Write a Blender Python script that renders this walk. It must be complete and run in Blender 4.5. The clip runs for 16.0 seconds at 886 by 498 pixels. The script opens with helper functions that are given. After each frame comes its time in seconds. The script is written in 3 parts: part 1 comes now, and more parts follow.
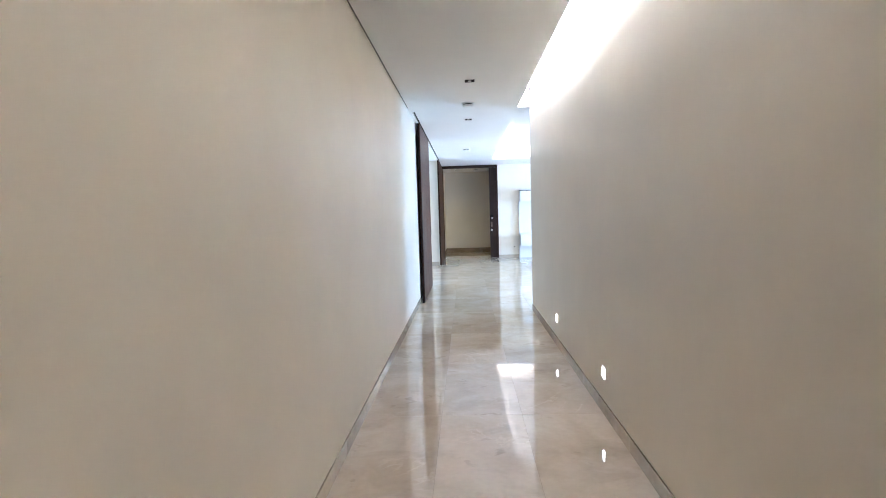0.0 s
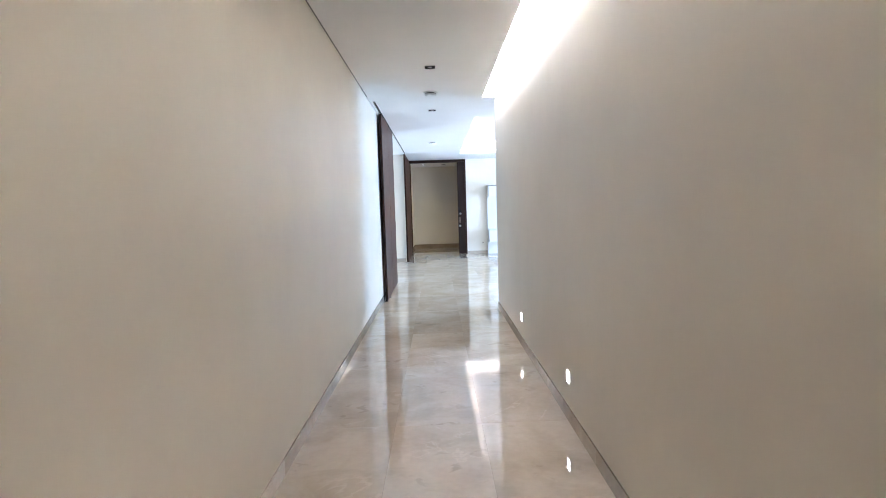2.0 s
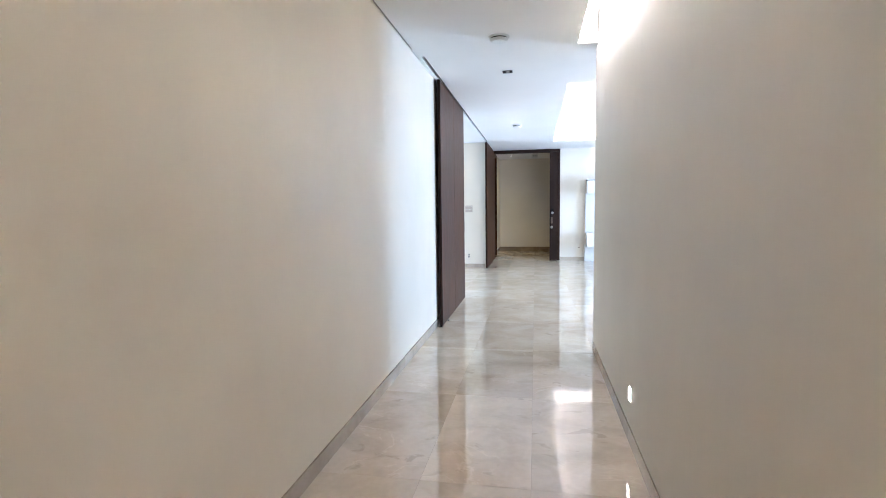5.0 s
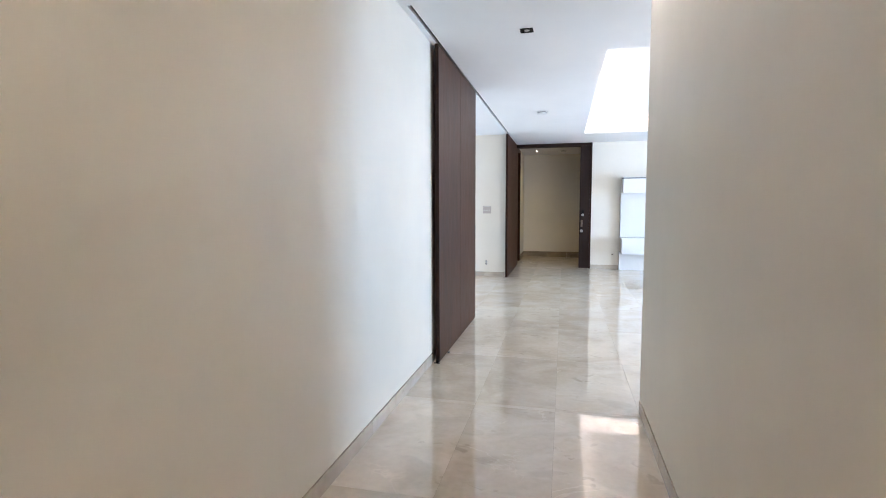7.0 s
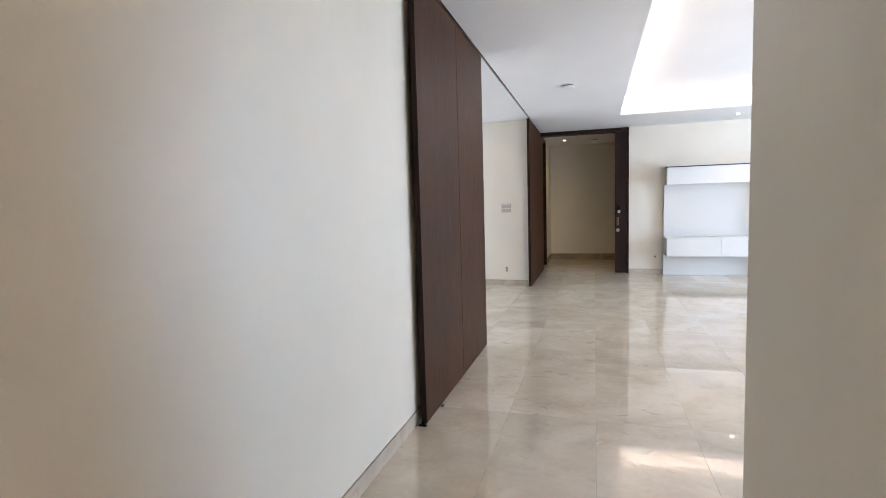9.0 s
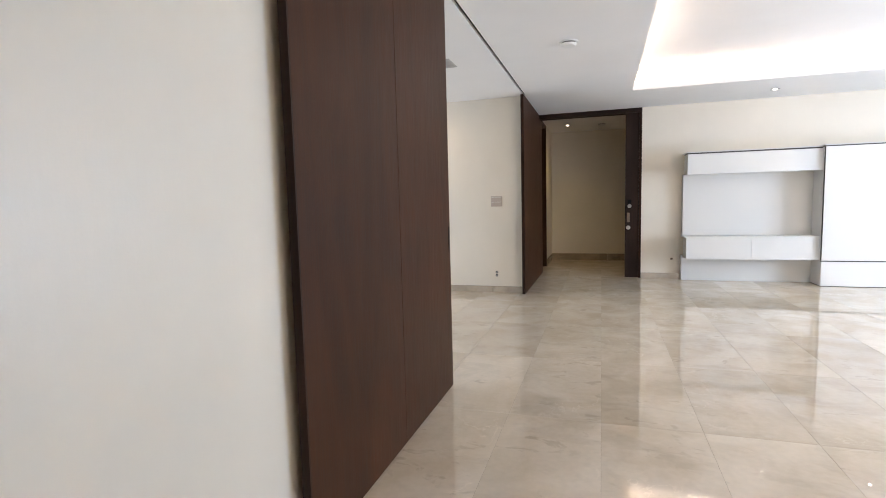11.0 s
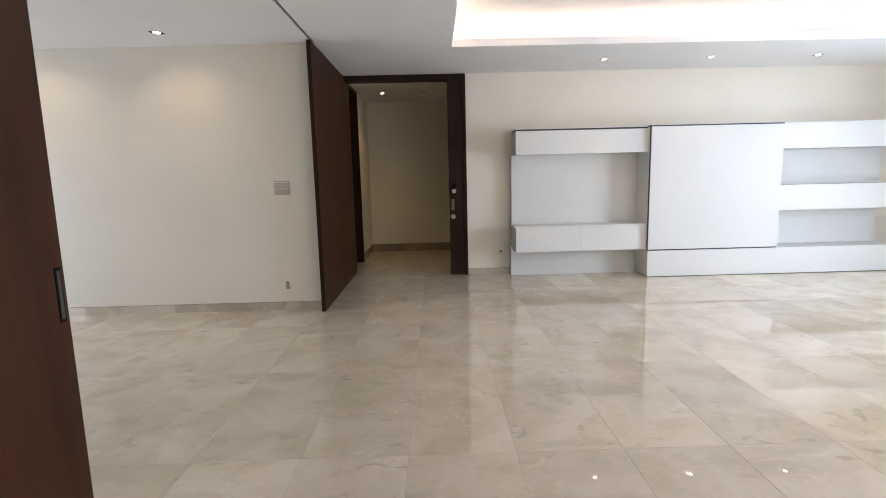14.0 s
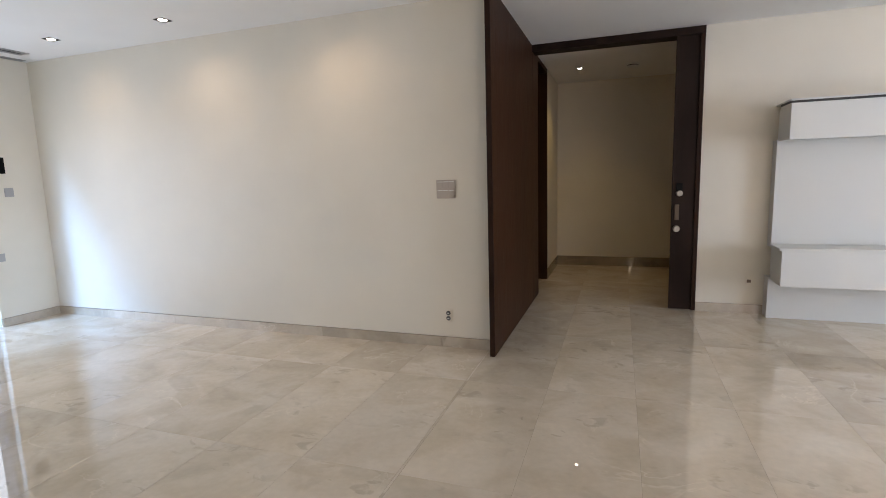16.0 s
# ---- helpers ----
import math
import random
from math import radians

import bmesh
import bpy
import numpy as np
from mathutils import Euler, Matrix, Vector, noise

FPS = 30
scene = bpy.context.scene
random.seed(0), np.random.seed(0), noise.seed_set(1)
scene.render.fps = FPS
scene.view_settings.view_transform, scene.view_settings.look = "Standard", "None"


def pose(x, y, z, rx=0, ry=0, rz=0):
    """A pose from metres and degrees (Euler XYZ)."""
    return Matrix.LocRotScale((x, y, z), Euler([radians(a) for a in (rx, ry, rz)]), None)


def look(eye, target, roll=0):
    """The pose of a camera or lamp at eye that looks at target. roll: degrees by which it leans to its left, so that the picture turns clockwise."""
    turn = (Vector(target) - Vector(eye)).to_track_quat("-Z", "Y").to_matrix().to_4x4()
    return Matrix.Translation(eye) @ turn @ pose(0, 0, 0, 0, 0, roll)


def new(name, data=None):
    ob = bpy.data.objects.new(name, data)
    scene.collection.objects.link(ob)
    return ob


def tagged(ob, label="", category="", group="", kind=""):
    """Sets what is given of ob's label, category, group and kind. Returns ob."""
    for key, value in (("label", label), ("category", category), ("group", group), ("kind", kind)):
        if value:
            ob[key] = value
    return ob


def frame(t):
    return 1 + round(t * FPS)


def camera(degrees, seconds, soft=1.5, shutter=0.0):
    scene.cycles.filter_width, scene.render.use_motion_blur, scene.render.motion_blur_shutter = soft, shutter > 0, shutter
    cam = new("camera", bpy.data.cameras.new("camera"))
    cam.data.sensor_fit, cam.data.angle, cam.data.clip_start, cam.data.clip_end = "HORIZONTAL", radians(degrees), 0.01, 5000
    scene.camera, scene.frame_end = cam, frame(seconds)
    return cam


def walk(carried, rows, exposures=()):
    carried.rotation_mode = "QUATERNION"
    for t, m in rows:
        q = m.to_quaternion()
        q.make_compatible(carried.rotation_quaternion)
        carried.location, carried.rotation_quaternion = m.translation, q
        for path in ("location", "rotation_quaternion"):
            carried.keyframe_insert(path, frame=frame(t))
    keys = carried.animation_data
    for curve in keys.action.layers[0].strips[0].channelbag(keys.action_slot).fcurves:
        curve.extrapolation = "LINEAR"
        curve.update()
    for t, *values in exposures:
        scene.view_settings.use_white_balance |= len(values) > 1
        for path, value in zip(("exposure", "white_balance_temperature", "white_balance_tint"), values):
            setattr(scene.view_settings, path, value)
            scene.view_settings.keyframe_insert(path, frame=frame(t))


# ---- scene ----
cam = camera(82.6, 16.0, soft=0.95)
PATH = [
    (0, (-0.024, -0.019, 1.512), (-0.117, 1.974, 1.368), -1.7),
    (0.5, (0.026, -0.027, 1.517), (-0.037, 1.967, 1.372), -1.6),
    (1, (0.049, -0.026, 1.509), (0.047, 1.969, 1.362), -1.6),
    (1.5, (0.074, 0.056, 1.49), (0.096, 2.05, 1.337), -1.6),
    (2, (0.092, 0.288, 1.484), (0.111, 2.281, 1.322), -1.7),
    (2.5, (0.132, 0.583, 1.487), (0.149, 2.576, 1.321), -1.8),
    (3, (0.224, 0.906, 1.482), (0.231, 2.899, 1.316), -1.7),
    (3.5, (0.266, 1.237, 1.46), (0.251, 3.23, 1.293), -1.7),
    (4, (0.288, 1.597, 1.479), (0.186, 3.588, 1.314), -1.7),
    (4.5, (0.355, 1.983, 1.471), (0.087, 3.958, 1.308), -1.5),
    (7, (0.396, 3.78, 1.507), (-0.068, 5.718, 1.338), -0.2),
    (7.5, (0.39, 4.132, 1.504), (-0.087, 6.067, 1.336), -1.5),
    (8, (0.383, 4.472, 1.497), (-0.114, 6.402, 1.327), -1.5),
    (8.5, (0.326, 4.87, 1.505), (-0.189, 6.795, 1.333), -1.4),
    (9, (0.351, 5.258, 1.476), (-0.225, 7.166, 1.311), -1.6),
    (11.5, (0.355, 7.092, 1.429), (-0.244, 8.99, 1.232), -1.5),
    (12, (0.429, 7.433, 1.454), (0.1, 9.389, 1.202), -1.6),
    (12.5, (0.43, 7.761, 1.46), (0.281, 9.735, 1.173), -1.5),
    (13, (0.446, 8.138, 1.504), (0.334, 10.113, 1.208), -1.6),
    (13.5, (0.485, 8.523, 1.511), (0.38, 10.5, 1.223), -1.6),
    (14, (0.536, 8.682, 1.525), (0.564, 10.661, 1.237), -1.4),
    (14.5, (0.422, 8.957, 1.503), (0.595, 10.928, 1.21), -1.2),
    (15, (0.372, 9.428, 1.514), (0.427, 11.405, 1.216), -1.4),
    (15.5, (0.319, 9.9, 1.537), (0.067, 11.862, 1.239), -1.5),
    (16, (0.231, 10.328, 1.526), (-0.429, 12.195, 1.248), -1.7),
]
walk(cam, [(t, look(eye, target, roll)) for t, eye, target, roll in PATH],
     [(0, 2.06, 5620, 14.5), (4.5, 2.02, 5800, 16.5), (7, 1.75, 6180, 18), (8, 1.57, 6380, 19.5), (9, 1.31, 6850, 21), (11.5, 1.14, 7600, 23), (12, 1.12, 7750, 23), (13, 0.76, 7950, 23), (14, 0.68, 7700, 23), (15, 0.44, 7950, 22), (16, 0.63, 7800, 24)])

# ---- world, sun, large lights ----
world = bpy.data.worlds.new("sky")
scene.world = world
world.use_nodes = True
wn = world.node_tree
sky = wn.nodes.new("ShaderNodeTexSky")
sky.sky_type, sky.sun_disc = "NISHITA", False
SUN_WAY = Vector((1.0, 2.1, -1.69)).normalized()
sky.sun_elevation = math.asin(-SUN_WAY.z)
sky.sun_rotation = math.atan2(-SUN_WAY.x, -SUN_WAY.y)
wn.nodes["Background"].inputs["Strength"].default_value = 0.12
wn.links.new(sky.outputs["Color"], wn.nodes["Background"].inputs["Color"])

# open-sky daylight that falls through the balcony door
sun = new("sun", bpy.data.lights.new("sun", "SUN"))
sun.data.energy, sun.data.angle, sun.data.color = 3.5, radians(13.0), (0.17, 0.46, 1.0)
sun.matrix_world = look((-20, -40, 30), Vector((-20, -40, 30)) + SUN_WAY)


def area_lamp(name, eye, target, w, h, watts, colour):
    lamp = new(name, bpy.data.lights.new(name, "AREA"))
    lamp.data.shape, lamp.data.size, lamp.data.size_y = "RECTANGLE", w, h
    lamp.data.energy, lamp.data.color = watts, colour
    lamp.matrix_world = look(eye, target)
    return lamp


# daylight standing in the window openings
area_lamp("window_light_east", (7.92, 12.2, 1.38), (0, 12.2, 1.38), 2.5, 2.5, 205, (0.46, 0.70, 1.0))
area_lamp("window_light_south", (5.0, 7.5, 1.5), (5.0, 20, 1.5), 4.4, 2.3, 38, (1.0, 0.98, 0.95))
area_lamp("window_light_west", (-6.45, 12.1, 1.15), (0, 12.1, 1.15), 3.3, 2.2, 44, (0.58, 0.79, 1.0))


# ---- materials ----
def material(name, colour, rough=0.5, metal=0.0, **more):
    m = bpy.data.materials.new(name)
    m.use_nodes = True
    p = m.node_tree.nodes["Principled BSDF"]
    p.inputs["Base Color"].default_value = (*colour, 1)
    p.inputs["Roughness"].default_value, p.inputs["Metallic"].default_value = rough, metal
    for key, value in more.items():
        p.inputs[key.replace("_", " ")].default_value = value
    return m


def node(m, kind, **sets):
    n = m.node_tree.nodes.new(kind)
    for key, value in sets.items():
        n.inputs[key.replace("_", " ")].default_value = value
    return n


def link(m, a, b):
    m.node_tree.links.new(a, b)


def ramp(m, source, stops):
    r = m.node_tree.nodes.new("ShaderNodeValToRGB")
    el = r.color_ramp.elements
    while len(el) < len(stops):
        el.new(0.5)
    for e, (place, c) in zip(el, stops):
        e.position, e.color = place, (*c, 1)
    link(m, source, r.inputs["Fac"])
    return r.outputs["Color"]


def place_coords(m, scale=(1, 1, 1)):
    g = m.node_tree.nodes.new("ShaderNodeNewGeometry")
    mp = m.node_tree.nodes.new("ShaderNodeMapping")
    mp.inputs["Scale"].default_value = scale
    link(m, g.outputs["Position"], mp.inputs["Vector"])
    return mp.outputs["Vector"]


def bump(m, height, strength, distance=0.01):
    b = node(m, "ShaderNodeBump", Strength=strength, Distance=distance)
    link(m, height, b.inputs["Height"])
    link(m, b.outputs["Normal"], m.node_tree.nodes["Principled BSDF"].inputs["Normal"])


def noise_tex(m, vec, scale, detail=4, rough=0.55, distortion=0.0):
    n = node(m, "ShaderNodeTexNoise", Scale=scale, Detail=detail, Roughness=rough, Distortion=distortion)
    link(m, vec, n.inputs["Vector"])
    return n.outputs["Fac"]


def mix(m, fac, a, b, mode="MIX"):
    n = m.node_tree.nodes.new("ShaderNodeMix")
    n.data_type, n.blend_type = "RGBA", mode
    for socket, value in ((n.inputs[0], fac), (n.inputs[6], a), (n.inputs[7], b)):
        if hasattr(value, "links"):
            link(m, value, socket)
        elif isinstance(value, tuple):
            socket.default_value = (*value, 1)
        else:
            socket.default_value = value
    return n.outputs[2]


def paint_material(name, colour, rough, wear=0.05, orange_peel=0.12):
    m = material(name, colour, rough)
    p = m.node_tree.nodes["Principled BSDF"]
    v = place_coords(m)
    dark = tuple(c * (1 - wear) for c in colour)
    light = tuple(min(1, c * (1 + wear * 0.4)) for c in colour)
    col = ramp(m, noise_tex(m, v, 1.3, 5), [(0.3, dark), (0.7, light)])
    link(m, col, p.inputs["Base Color"])
    rr = ramp(m, noise_tex(m, v, 3.0, 3), [(0.3, (rough * 0.94,) * 3), (0.7, (rough * 1.06,) * 3)])
    link(m, rr, p.inputs["Roughness"])
    h = noise_tex(m, v, 140, 2)
    h2 = noise_tex(m, place_coords(m, (9, 9, 1.4)), 1.0, 3)
    s = node(m, "ShaderNodeMath")
    s.operation = "MULTIPLY_ADD"
    link(m, h2, s.inputs[0])
    s.inputs[1].default_value = 10.0
    link(m, h, s.inputs[2])
    bump(m, s.outputs[0], orange_peel, 0.002)
    return m


def marble_material(name, base, deep, pale, rough):
    m = material(name, base, rough)
    p = m.node_tree.nodes["Principled BSDF"]
    info = m.node_tree.nodes.new("ShaderNodeObjectInfo")
    shift = node(m, "ShaderNodeVectorMath")
    shift.operation = "MULTIPLY_ADD"
    comb = m.node_tree.nodes.new("ShaderNodeCombineXYZ")
    for k in range(3):
        link(m, info.outputs["Random"], comb.inputs[k])
    link(m, comb.outputs[0], shift.inputs[0])
    shift.inputs[1].default_value = (37, 53, 11)
    link(m, place_coords(m), shift.inputs[2])
    v = shift.outputs[0]
    clouds = ramp(m, noise_tex(m, v, 1.9, 3, 0.5, 0.9), [(0.36, deep), (0.5, base), (0.66, pale)])
    # crooked pale veins, broken up
    ridge = ramp(m, noise_tex(m, v, 1.3, 5, 0.6, 1.1), [(0.486, (0, 0, 0)), (0.5, (1, 1, 1)), (0.514, (0, 0, 0))])
    mask = ramp(m, noise_tex(m, v, 1.7, 2, 0.5), [(0.54, (0, 0, 0)), (0.64, (1, 1, 1))])
    veins = mix(m, 1.0, ridge, mask, "MULTIPLY")
    # brown smudges in loose clusters
    stretch = node(m, "ShaderNodeMapping", Scale=(1.0, 1.5, 1.0))
    link(m, v, stretch.inputs["Vector"])
    smudge = ramp(m, noise_tex(m, stretch.outputs["Vector"], 2.2, 4, 0.55, 0.7), [(0.54, (0, 0, 0)), (0.66, (1, 1, 1))])
    cluster = ramp(m, noise_tex(m, v, 1.6, 2, 0.5), [(0.46, (0, 0, 0)), (0.62, (1, 1, 1))])
    flecks = ramp(m, noise_tex(m, stretch.outputs["Vector"], 6.0, 3, 0.55, 0.7), [(0.60, (0, 0, 0)), (0.67, (1, 1, 1))])
    dirt = mix(m, 1.0, cluster, flecks, "MULTIPLY")
    grain = ramp(m, noise_tex(m, v, 24, 3, 0.5), [(0.3, (0.965, 0.965, 0.965)), (0.7, (1.03, 1.03, 1.03))])
    c1 = mix(m, 0.4, clouds, mix(m, veins, clouds, tuple(min(1, x * 1.25) for x in pale)))
    c2 = mix(m, 0.3, c1, mix(m, smudge, c1, tuple(x * 0.74 for x in deep)))
    c2 = mix(m, 0.45, c2, mix(m, dirt, c2, tuple(x * 0.6 for x in deep)))
    c2 = mix(m, 1.0, c2, grain, "MULTIPLY")
    tone = ramp(m, info.outputs["Random"], [(0.0, (0.90, 0.895, 0.89)), (1.0, (1.08, 1.08, 1.075))])
    link(m, mix(m, 1.0, c2, tone, "MULTIPLY"), p.inputs["Base Color"])
    link(m, ramp(m, noise_tex(m, v, 5, 4), [(0.3, (rough * 0.7,) * 3), (0.75, (rough * 1.5,) * 3)]), p.inputs["Roughness"])
    p.inputs["IOR"].default_value = 1.88
    bump(m, noise_tex(m, v, 1.6, 2), 0.012, 0.003)
    return m


def wood_material(name, dark, light, rough):
    m = material(name, dark, rough)
    p = m.node_tree.nodes["Principled BSDF"]
    info = m.node_tree.nodes.new("ShaderNodeObjectInfo")
    v = place_coords(m, (1, 1, 0.035))
    fine = noise_tex(m, v, 95, 5, 0.65)
    broad = noise_tex(m, place_coords(m, (1, 1, 0.22)), 3.2, 4, 0.6, 1.0)
    both = mix(m, 0.62, fine, broad)
    mid = tuple((a + b) / 2 for a, b in zip(dark, light))
    col = ramp(m, both, [(0.36, dark), (0.52, mid), (0.68, light)])
    tone = ramp(m, info.outputs["Random"], [(0.0, (0.9, 0.9, 0.9)), (1.0, (1.08, 1.05, 1.03))])
    link(m, mix(m, 1.0, col, tone, "MULTIPLY"), p.inputs["Base Color"])
    link(m, ramp(m, fine, [(0.3, (rough * 0.85,) * 3), (0.7, (rough * 1.2,) * 3)]), p.inputs["Roughness"])
    p.inputs["Specular IOR Level"].default_value = 0.13
    bump(m, fine, 0.25, 0.0015)
    return m


def glow_material(name, colour, strength):
    m = material(name, (0.8, 0.8, 0.8), 0.5)
    p = m.node_tree.nodes["Principled BSDF"]
    p.inputs["Emission Color"].default_value = (*colour, 1)
    p.inputs["Emission Strength"].default_value = strength
    return m


PAINT = paint_material("wall_paint", (0.765, 0.705, 0.60), 0.42)
PAINT_CEIL = paint_material("ceiling_paint", (0.87, 0.86, 0.84), 0.7, 0.03, 0.06)
MARBLE = marble_material("marble", (0.65, 0.55, 0.432), (0.59, 0.49, 0.372), (0.70, 0.607, 0.495), 0.004)
SKIRT_BROWN = marble_material("brown_marble_skirting", (0.27, 0.205, 0.135), (0.215, 0.16, 0.10), (0.33, 0.255, 0.175), 0.1)
SKIRT = marble_material("marble_skirting", (0.50, 0.42, 0.335), (0.45, 0.375, 0.295), (0.56, 0.48, 0.39), 0.06)
GROUT = material("grout", (0.29, 0.24, 0.185), 0.7)
WOOD = wood_material("dark_wood", (0.0305, 0.0108, 0.0042), (0.065, 0.0221, 0.0084), 0.42)
WOOD_CLAD = wood_material("dark_wood_cladding", (0.026, 0.0098, 0.0044), (0.053, 0.019, 0.0082), 0.46)
WOOD_DARK = wood_material("dark_wood_entrance", (0.016, 0.0082, 0.0058), (0.029, 0.0148, 0.0105), 0.5)
WOOD_EDGE = wood_material("dark_wood_edge", (0.020, 0.0085, 0.005), (0.040, 0.016, 0.009), 0.45)
LACQUER = paint_material("white_lacquer", (0.67, 0.668, 0.638), 0.5, 0.015, 0.03)
BLACK = material("black_metal", (0.006, 0.006, 0.006), 0.6, 0.0, Specular_IOR_Level=0.06)
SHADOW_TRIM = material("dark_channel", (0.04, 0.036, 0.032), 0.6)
CHROME = material("satin_chrome", (0.42, 0.41, 0.39), 0.3, 1.0)
STEEL = material("brushed_steel", (0.45, 0.43, 0.40), 0.38, 1.0)
BRONZE = material("dark_bronze", (0.16, 0.12, 0.09), 0.4, 0.8)
DARK_GREY = material("dark_grey_plastic", (0.10, 0.095, 0.09), 0.45)
PLATE = material("champagne_plate", (0.50, 0.43, 0.37), 0.4, 0.3)
PLASTIC = paint_material("grey_plastic", (0.42, 0.41, 0.40), 0.4, 0.02, 0.02)
WHITE_PLASTIC = material("white_plastic", (0.8, 0.8, 0.78), 0.35)
ALU = material("grey_aluminium", (0.33, 0.34, 0.36), 0.35, 0.6)
GLASS = material("clear_glass", (0.95, 0.97, 0.97), 0.0, 0.0, Transmission_Weight=1.0, IOR=1.45)
CONCRETE = paint_material("render_outside", (0.5, 0.49, 0.47), 0.9)
LED = glow_material("led_strip", (1.0, 0.86, 0.70), 12.0)
LED_HALL = glow_material("led_strip_hall", (1.0, 0.95, 0.88), 23.0)
LAMP_ON = glow_material("lamp_lens", (1.0, 0.93, 0.80), 16.0)
NIGHT = glow_material("night_light_lens", (1.0, 0.97, 0.92), 9.0)


# ---- building blocks ----
def add_box(bm, x0, x1, y0, y1, z0, z1, bevel=0.0):
    vs = [bm.verts.new((x, y, z)) for x in (x0, x1) for y in (y0, y1) for z in (z0, z1)]
    faces = [bm.faces.new([vs[i] for i in f]) for f in
             ((0, 1, 3, 2), (4, 6, 7, 5), (0, 4, 5, 1), (2, 3, 7, 6), (0, 2, 6, 4), (1, 5, 7, 3))]
    if bevel:
        edges = list({e for f in faces for e in f.edges})
        bmesh.ops.bevel(bm, geom=edges, offset=bevel, segments=2, affect="EDGES", profile=0.6)
    return bm


def add_disc(bm, x, y, z0, z1, r0, r1, n=32):
    """A tapered round body between two heights."""
    low = [bm.verts.new((x + r0 * math.cos(a), y + r0 * math.sin(a), z0)) for a in (2 * math.pi * k / n for k in range(n))]
    high = [bm.verts.new((x + r1 * math.cos(a), y + r1 * math.sin(a), z1)) for a in (2 * math.pi * k / n for k in range(n))]
    bm.faces.new(low[::-1])
    bm.faces.new(high)
    for k in range(n):
        bm.faces.new((low[k], low[(k + 1) % n], high[(k + 1) % n], high[k]))
    return bm


def boxes(*rows, bevel=0.0):
    bm = bmesh.new()
    for r in rows:
        add_box(bm, *r, bevel=bevel)
    return bm


def part(name, bm, mat, parent=None, label="", smooth=False):
    me = bpy.data.meshes.new(name)
    bmesh.ops.recalc_face_normals(bm, faces=bm.faces)
    bm.to_mesh(me)
    bm.free()
    me.materials.append(mat)
    if smooth:
        for poly in me.polygons:
            poly.use_smooth = True
    ob = new(name, me)
    if parent is not None:
        ob.parent = parent
        ob.matrix_parent_inverse = Matrix.Translation(-parent.location)
    if label:
        tagged(ob, label)
    return ob


def base(name, x, y, z, label, category, group="", kind=""):
    e = new(name)
    e.empty_display_size = 0.1
    e.location = (x, y, z)
    return tagged(e, label, category, group, kind)


def structure(name, bm, mat, label, category):
    return tagged(part(name, bm, mat), label, category, kind="structure")


# ---- plan ----
H = 3.0                      # ceiling
L, R = -0.818, 0.957          # corridor walls
TRACK = -0.746               # face of the sliding panels
NORTH, END = 14.52, 16.35    # dining wall, living room end wall
WEST, EAST = -6.33, 7.85
SK = 0.10                    # height of the skirting


# ---- walls ----
def wall(name, rows, label, mat=PAINT):
    return structure(name, boxes(*rows), mat, label, "wall")


hall_l = wall("wall_hall_left", [(-1.03, L, -2.0, 10.38, SK, 3.3), (-1.03, L - 0.012, -2.0, 10.38, -0.05, SK)], "long warm white painted corridor wall, plain")
hall_r = wall("wall_hall_right", [(R, 1.17, -2.0, 7.42, SK, 3.3), (R + 0.012, 1.17, -2.0, 7.42, -0.05, SK), (R, 1.17, 7.42, 7.6, SK, H), (R + 0.012, 1.17, 7.42, 7.588, -0.05, SK)], "long warm white painted corridor wall with low step lights")
wall("wall_hall_back", [(-1.03, 1.17, -2.2, -2.0, -0.05, 3.3)], "warm white painted wall closing the corridor")
living_s = wall("wall_living_south", [(1.17, 2.7, 7.4, 7.6, SK, H), (7.3, EAST, 7.4, 7.6, SK, H), (2.7, 7.3, 7.4, 7.6, SK, 0.3), (2.7, 7.3, 7.4, 7.6, 2.7, H), (1.17, EAST, 7.4, 7.588, -0.05, SK)], "warm white painted living room wall")
end_wall = wall("wall_end", [(1.03, 8.1, END, END + 0.2, SK, H), (1.03, 8.1, END + 0.012, END + 0.2, -0.05, SK)], "warm white painted wall behind the media unit")
dining_n = wall("wall_dining_north", [(-6.53, -0.795, NORTH, NORTH + 0.2, SK, H), (-6.53, -0.795, NORTH + 0.012, NORTH + 0.2, -0.05, SK)], "warm white painted dining room wall, washed by downlights")
wall("wall_pier", [(-1.03, -0.795, NORTH + 0.2, 16.75, -0.05, H)], "painted wall pier behind the dark wooden cladding")
wall("wall_dining_south", [(-6.53, -1.03, 8.8, 9.0, -0.05, H)], "warm white painted dining room wall")
dining_w = wall("wall_dining_west", [(-6.53, WEST, 13.89, NORTH, SK, H), (-6.53, WEST - 0.012, 13.89, NORTH, -0.05, SK), (-6.53, WEST, 9.0, 10.35, -0.05, H), (-6.53, WEST, 10.35, 13.89, 2.6, H)], "warm white painted wall beside the glazed balcony door")
wall("wall_living_east", [(EAST, 8.1, 7.4, 10.9, -0.05, H), (EAST, 8.1, 10.9, 16.15, -0.05, 0.05), (EAST, 8.1, 10.9, 16.15, 2.7, H), (EAST, 8.1, 13.5, 15.2, 0.05, 2.7), (EAST, 8.1, 16.15, END, -0.05, H)], "white painted wall around the living room windows")
VEST = "beige painted vestibule wall under one warm downlight"
wall("wall_vestibule_left", [(-0.97, -0.775, 17.8, 19.05, SK, H), (-0.97, -0.785, 17.8, 19.05, -0.05, SK)], VEST)
wall("wall_vestibule_end", [(-0.97, 2.4, 19.05, 19.25, SK, H), (-0.97, 2.4, 19.065, 19.25, -0.05, SK)], VEST)
